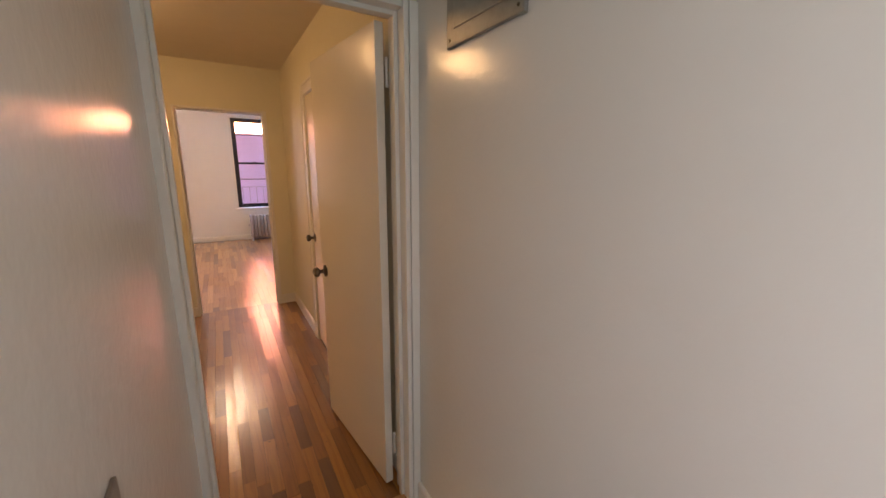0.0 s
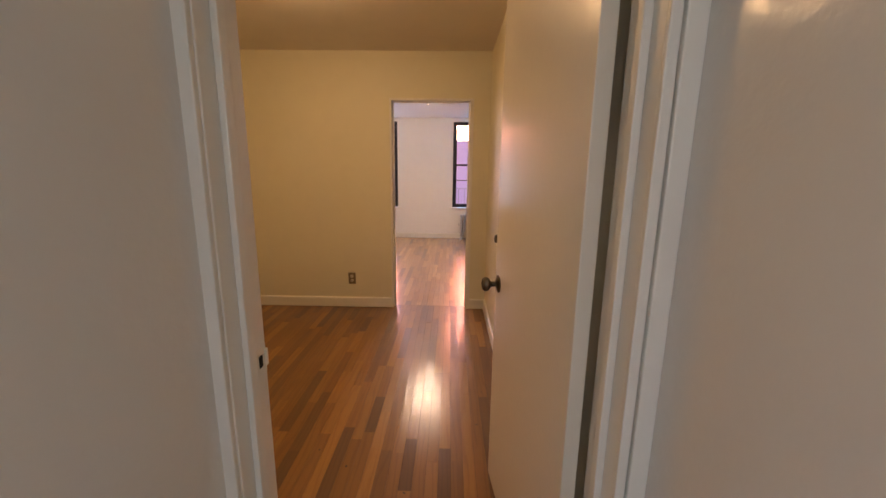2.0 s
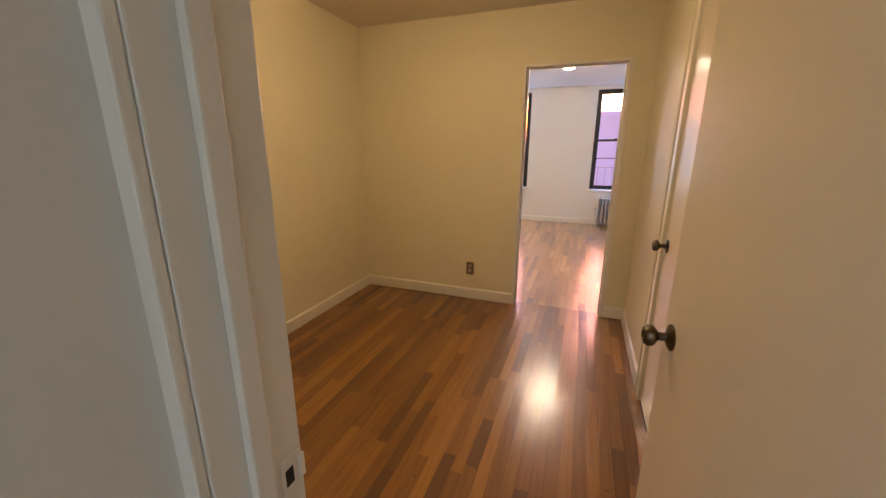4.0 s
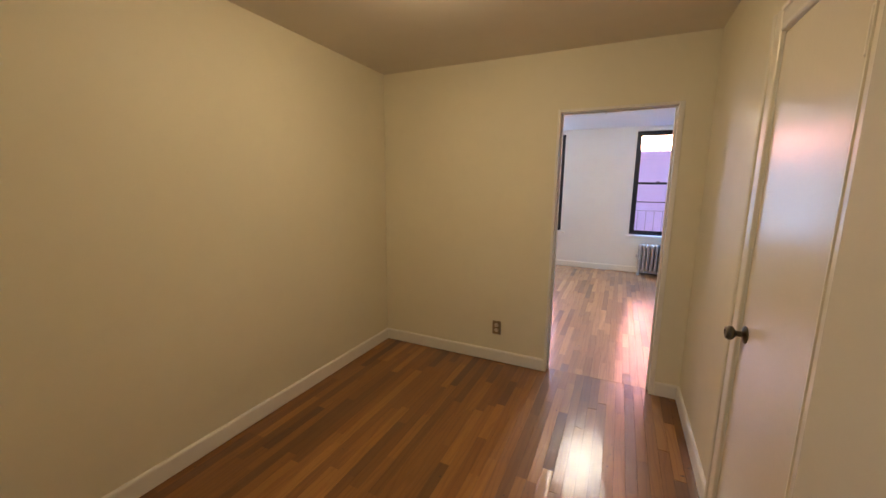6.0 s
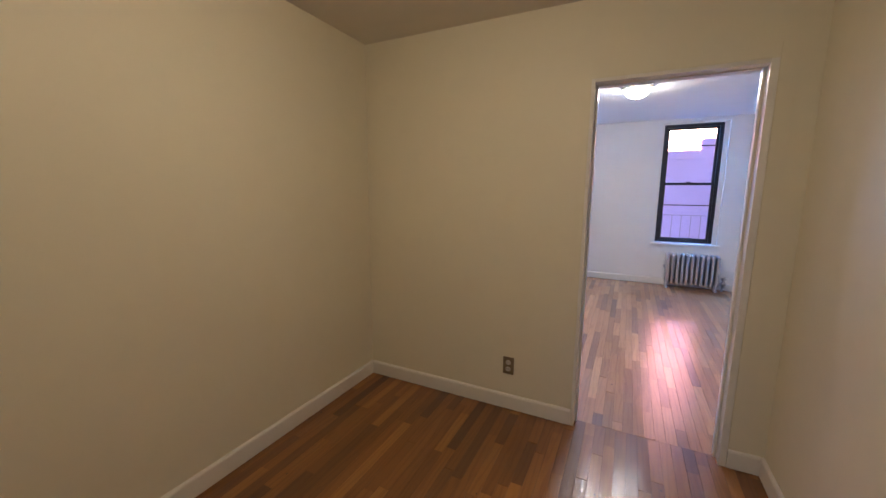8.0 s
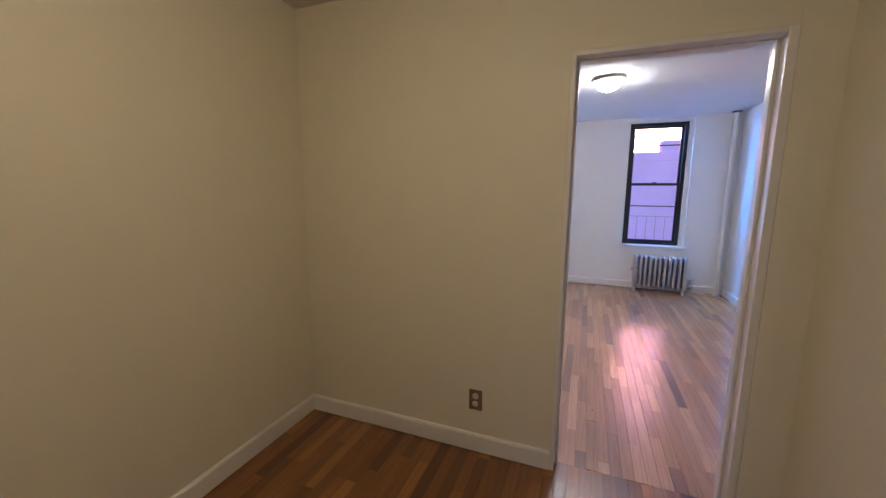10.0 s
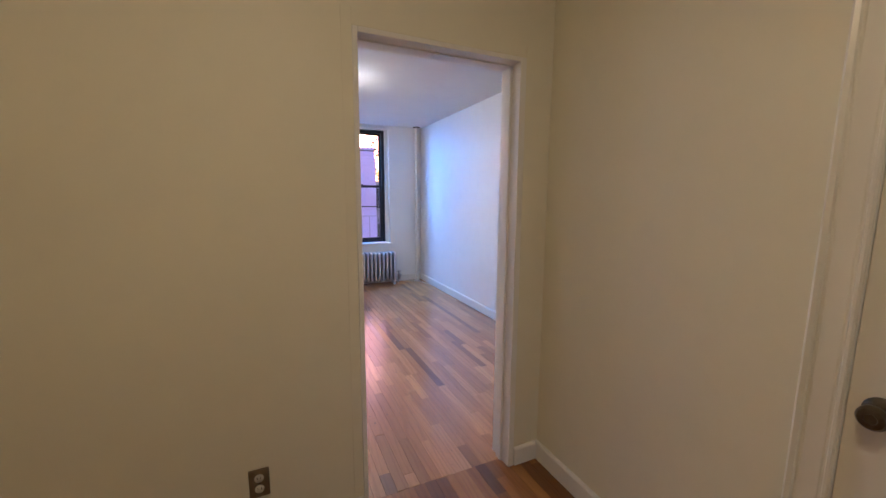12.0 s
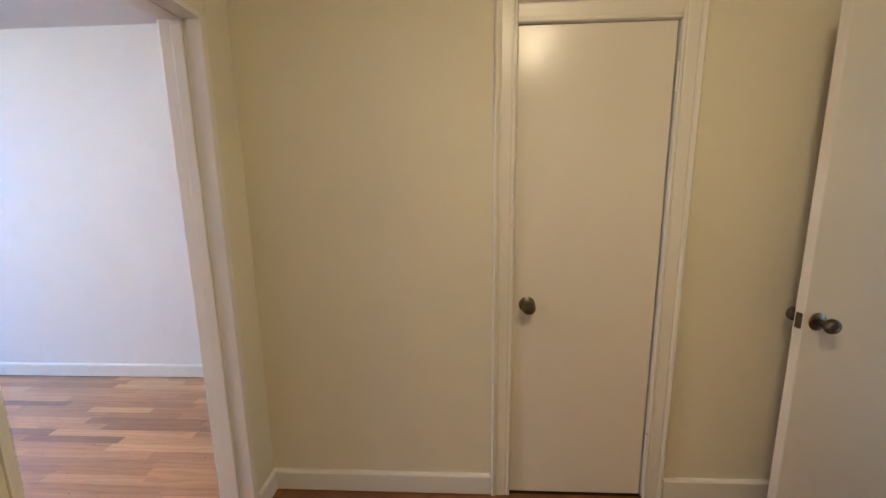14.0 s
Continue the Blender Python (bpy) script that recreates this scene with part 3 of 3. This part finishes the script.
sash_window("window_1", W1[0] + 0.03, W1[1] - 0.057, WY, WZ0 + 0.012, WZ1 - 0.02)
sash_window("window_2", W2[0] + 0.03, W2[1] - 0.057, WY, WZ0 + 0.012, WZ1 - 0.02)
for k, (a, b) in enumerate((W1, W2)):
    tagged(part("window_sill_%d" % (k + 1), boxed(a - 0.03, b + 0.03, LYW - 0.035, LYW - 0.0005, WZ0 - 0.028, WZ0 + 0.004, bevel=0.005), TRIM), "white painted wooden window stool", "window sill", kind="structure")
    tagged(part("window_stool_%d" % (k + 1), boxed(a, b, LYW, WY, WZ0 - 0.01, WZ0 + 0.004), TRIM), "white painted window stool in the reveal", "window sill", kind="structure")
    for nm, x0, x1 in (("left", a, a + 0.03), ("right", b - 0.057, b)):
        tagged(part("window_stop_%d_%s" % (k + 1, nm), boxed(x0, x1, WY - 0.02, WY + 0.10, WZ0 + 0.004, WZ1), TRIM), "white painted window stop", "window trim", kind="structure")
    tagged(part("window_stop_%d_head" % (k + 1), boxed(a + 0.03, b - 0.057, WY - 0.02, WY + 0.10, WZ1 - 0.02, WZ1), TRIM), "white painted window stop", "window trim", kind="structure")


# ---------------------------------------------------------------- radiator and pipes
def radiator(m, n=11, pitch=0.0615, h=0.52, depth=0.17):
    """Old cast-iron column radiator: slender three-tube sections, end sections on feet."""
    rad = thing("radiator", m, "silver painted cast-iron column radiator under the window", "radiator")
    data = None
    for i in range(n):
        x = (i - (n - 1) / 2) * pitch
        if data is None:
            bm = bmesh.new()
            for y in (-depth / 2 + 0.022, 0, depth / 2 - 0.022):
                box(bm, -0.0185, 0.0185, y - 0.032, y + 0.032, 0.085, h - 0.02, 0.014, 3)
            box(bm, -0.0235, 0.0235, -depth / 2, depth / 2, h - 0.055, h, 0.019, 3)
            box(bm, -0.0235, 0.0235, -depth / 2, depth / 2, 0.07, 0.12, 0.018, 3)
            data = mesh_of(bm, "section", SILVER, True)
        s = new("section", data)
        s.parent = rad
        s.location = (x, 0, 0)
    for i in (0, n - 1):
        x = (i - (n - 1) / 2) * pitch
        for y in (-depth / 2 + 0.022, depth / 2 - 0.022):
            part("foot", lathe(((0, 0), (0.024, 0), (0.022, 0.012), (0.013, 0.03), (0.015, 0.085), (0, 0.085)), 14, pose(x, y, 0)), SILVER, rad, "", True)
    e = (n - 1) / 2 * pitch
    part("valve", lathe(((0, -0.04), (0.020, -0.04), (0.024, 0.0), (0.034, 0.01), (0.034, 0.04), (0.016, 0.048), (0.016, 0.078), (0.034, 0.082), (0.036, 0.10), (0, 0.106)), 20, pose(e + 0.10, 0.0, 0.10)), SILVER, rad, "radiator valve with round handle", True)
    part("supply_pipe", tube([(e + 0.02, 0.02, 0.10), (e + 0.09, 0.02, 0.10)], 0.014), SILVER, rad, "", True)
    part("riser", tube([(e + 0.09, 0.02, 0.08), (e + 0.09, 0.02, 0.0)], 0.013), SILVER, rad, "", True)
    part("air_vent", lathe(((0, 0), (0.010, 0.004), (0.012, 0.03), (0.008, 0.05), (0, 0.055)), 16, pose(-e - 0.045, 0, 0.29)), SILVER, rad, "small air vent", True)
    part("vent_stem", tube([(-e - 0.045, 0, 0.30), (-e - 0.02, 0, 0.30)], 0.005), SILVER, rad, "", True)
    return rad


radiator(pose(2.615, 8.845, 0.0))
pipe = thing("steam_pipe", pose(3.345, 8.885, 0), "white painted vertical steam pipe in the corner", "pipe")
part("riser", tube([(0, 0, 0.0), (0, 0, LZC)], 0.028, 20), TRIM, pipe, "", True)
part("floor_flange", lathe(((0, 0), (0.052, 0), (0.050, 0.006), (0.034, 0.012), (0, 0.012)), 24), SILVER, pipe, "", True)
part("ceiling_flange", lathe(((0, LZC), (0.06, LZC), (0.056, LZC - 0.010), (0.034, LZC - 0.016), (0, LZC - 0.016)), 24), PEWTER, pipe, "dark ceiling flange", True)
cable = [(3.103, 8.910, 0.008), (3.203, 8.870, 0.008), (3.293, 8.810, 0.008), (3.363, 8.730, 0.010), (3.393, 8.610, 0.008), (3.423, 8.490, 0.008), (3.433, 8.390, 0.008), (3.438, 8.270, 0.008)]
tagged(part("loose_cable", tube(cable, 0.006, 8), IVORY, smooth=True), "loose ivory cable lying along the baseboard", "cable")

# ---------------------------------------------------------------- outside
tagged(part("ground", boxed(-600, 600, LYW + 0.34, 1200, -4.3, -4.2), CONC), "grey concrete yard and street", "ground", kind="structure")


def building(name, x0, x1, y0, y1, z0, z1, material, label, cols=0, rows=0, first=-2.0):
    b = thing(name, pose((x0 + x1) / 2, y0, z0), label, "building")
    w, h, d = x1 - x0, z1 - z0, y1 - y0
    part("wall", boxed(-w / 2, w / 2, 0, d, 0, h), material, b)
    part("roof", boxed(-w / 2 - 0.01, w / 2 + 0.01, -0.012, d, h, h + 0.25, bevel=0.01), material, b)
    for i in range(cols):
        for j in range(rows):
            x, z = -w / 2 + w * (i + 0.5) / cols, first + j * 3.0
            wd = part("window", boxed(x - 0.5, x + 0.5, -0.03, 0.05, z, z + 1.7, bevel=0.01), BLACK, b)
            part("sill", boxed(x - 0.56, x + 0.56, -0.1, 0.0, z - 0.12, z - 0.004), CONC, b)
    return b


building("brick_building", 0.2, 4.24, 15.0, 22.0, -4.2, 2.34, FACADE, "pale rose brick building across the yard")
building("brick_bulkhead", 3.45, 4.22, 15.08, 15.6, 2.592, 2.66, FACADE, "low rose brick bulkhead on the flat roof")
building("apartment_building", 5.5, 30, 34, 46, -4.2, 2.4, FACADE2, "grey apartment building with rows of windows", 9, 2, 1.6)
building("terrace_building", -26, -4, 30, 42, -4.2, 3.2, FACADE2, "grey terrace building with rows of windows", 9, 2, 1.6)

# iron balcony under the window
rail = thing("balcony_railing", pose(2.55, 9.32, -0.07), "painted iron balcony with slim upright bars outside the window", "railing")
part("platform", boxed(-1.0, 1.0, 0, 0.76, -0.04, 0.0, bevel=0.005), RAIL, rail)
part("top_rail", boxed(-1.0, 1.0, 0.70, 0.712, 1.095, 1.107, bevel=0.003), RAIL, rail)
part("low_rail", boxed(-1.0, 1.0, 0.70, 0.712, 0.06, 0.072, bevel=0.003), RAIL, rail)
bar_mesh = mesh_of(boxed(-0.005, 0.005, 0.701, 0.711, 0.0, 1.094), "baluster", RAIL)
for i in range(15):
    b = new("baluster", bar_mesh)
    b.parent = rail
    b.location = (-0.99 + i * 0.1414, 0, 0)
part("brace", tube([(-0.9, 0, -0.7), (-0.9, 0.7, -0.04)], 0.012), RAIL, rail)
part("brace", tube([(0.9, 0, -0.7), (0.9, 0.7, -0.04)], 0.012), RAIL, rail)


def tree(x, y, z, h, seed):
    r = random.Random(seed)
    t = thing("tree", pose(x, y, z), "slender street tree with thin uneven foliage", "tree")
    bm = bmesh.new()
    limbs = []
    for k in range(9):
        a, up = r.uniform(0, 6.28), r.uniform(0.35, 0.8) * h
        d = Vector((math.cos(a), math.sin(a), r.uniform(0.5, 1.2))).normalized()
        limbs.append((Vector((0, 0, up)), Vector((0, 0, up)) + d * r.uniform(0.15, 0.32) * h))
    trunk = [(Vector((0, 0, 0)), Vector((0.1, 0, h * 0.55)), 0.16), (Vector((0.1, 0, h * 0.55)), Vector((0, 0.1, h * 0.95)), 0.09)]
    for a, b, rad in trunk + [(a, b, 0.045) for a, b in limbs]:
        m = Matrix.Translation((a + b) / 2) @ (b - a).to_track_quat("Z", "Y").to_matrix().to_4x4()
        bmesh.ops.create_cone(bm, segments=8, radius1=rad, radius2=rad * 0.5, depth=(b - a).length, matrix=m)
    part("trunk", bm, BARK, t)
    verts, faces = [], []
    for a, b in limbs:
        for k in range(70):
            c = a.lerp(b, r.uniform(0.4, 1.15)) + Vector([r.gauss(0, 0.28) for _ in range(3)])
            e = Vector([r.gauss(0, 1) for _ in range(3)]).normalized() * 0.11
            f = e.cross(Vector([r.gauss(0, 1) for _ in range(3)])).normalized() * 0.06
            i = len(verts)
            verts += [c - e, c + f, c + e, c - f]
            faces.append((i, i + 1, i + 2, i + 3))
    me = bpy.data.meshes.new("crown")
    me.from_pydata(verts, [], faces)
    me.materials.append(LEAF)
    cr = new("crown", me)
    cr.parent = t
    return t


tree(6.6, 20.5, -4.2, 8.2, 3)

# ---------------------------------------------------------------- oak strips, laid along y
SW, GAP, ST = 0.057, 0.0004, 0.020
strip_meshes = {}


def strip_mesh(width, length, wood):
    """One strip with eased long edges; alike strips share it."""
    key = (round(width, 3), round(length, 2), wood.name)
    if key not in strip_meshes:
        w, ln, c = (key[0] - GAP) / 2, (key[1] - GAP) / 2, 0.0004
        xs = ((-w, -ST), (-w, -c), (-w + c, 0), (w - c, 0), (w, -c), (w, -ST))
        verts = [(x, y, z) for y in (-ln, ln) for x, z in xs]
        faces = [(i, i + 1, i + 7, i + 6) for i in range(5)] + [tuple(range(5, -1, -1)), tuple(range(6, 12))]
        me = bpy.data.meshes.new("oak_strip")
        me.from_pydata(verts, [], faces)
        me.materials.append(wood)
        strip_meshes[key] = me
    return strip_meshes[key]


def lay(parent, x0, x1, y0, y1, pieces, rng, wood, joined_name, joined_label):
    """Rows of random-length strips from x0 to x1. pieces(x, y): True where a strip is an object of its own."""
    verts, faces = [], []
    n = round((x1 - x0) / SW)
    width = (x1 - x0) / n
    for i in range(n):
        x, y = x0 + (i + 0.5) * width, y0 - rng.random() * 0.5
        while y < y1:
            ln = round(rng.uniform(0.32, 1.05), 2)
            a, b = max(y, y0), min(y + ln, y1)
            y += ln
            if b - a < 0.03:
                continue
            me = strip_mesh(width, b - a, wood)
            ctr, roll, tip = (x, (a + b) / 2, rng.uniform(-0.0002, 0.0002)), rng.gauss(0, 0.004), rng.gauss(0, 0.0004)
            if pieces(ctr[0], ctr[1]):
                ob = new("plank", me)
                ob.parent = parent
                ob.location = ctr
                ob.rotation_euler = (tip, roll, 0)
            else:
                k = len(verts)
                verts += [(v.co.x + ctr[0], v.co.y + ctr[1], v.co.z + ctr[2] - roll * v.co.x + tip * v.co.y) for v in me.vertices]
                faces += [tuple(j + k for j in p.vertices) for p in me.polygons]
    if verts:
        me = bpy.data.meshes.new(joined_name)
        me.from_pydata(verts, [], faces)
        me.materials.append(wood)
        ob = new(joined_name, me)
        ob.parent = parent
        tagged(ob, joined_label, kind="stuff")


rng = random.Random(4)
lay(floor_mid, 0.0, XR, 1.636, YC + 0.069, lambda x, y: True, rng, OAK, "planks", "varnished oak strips")
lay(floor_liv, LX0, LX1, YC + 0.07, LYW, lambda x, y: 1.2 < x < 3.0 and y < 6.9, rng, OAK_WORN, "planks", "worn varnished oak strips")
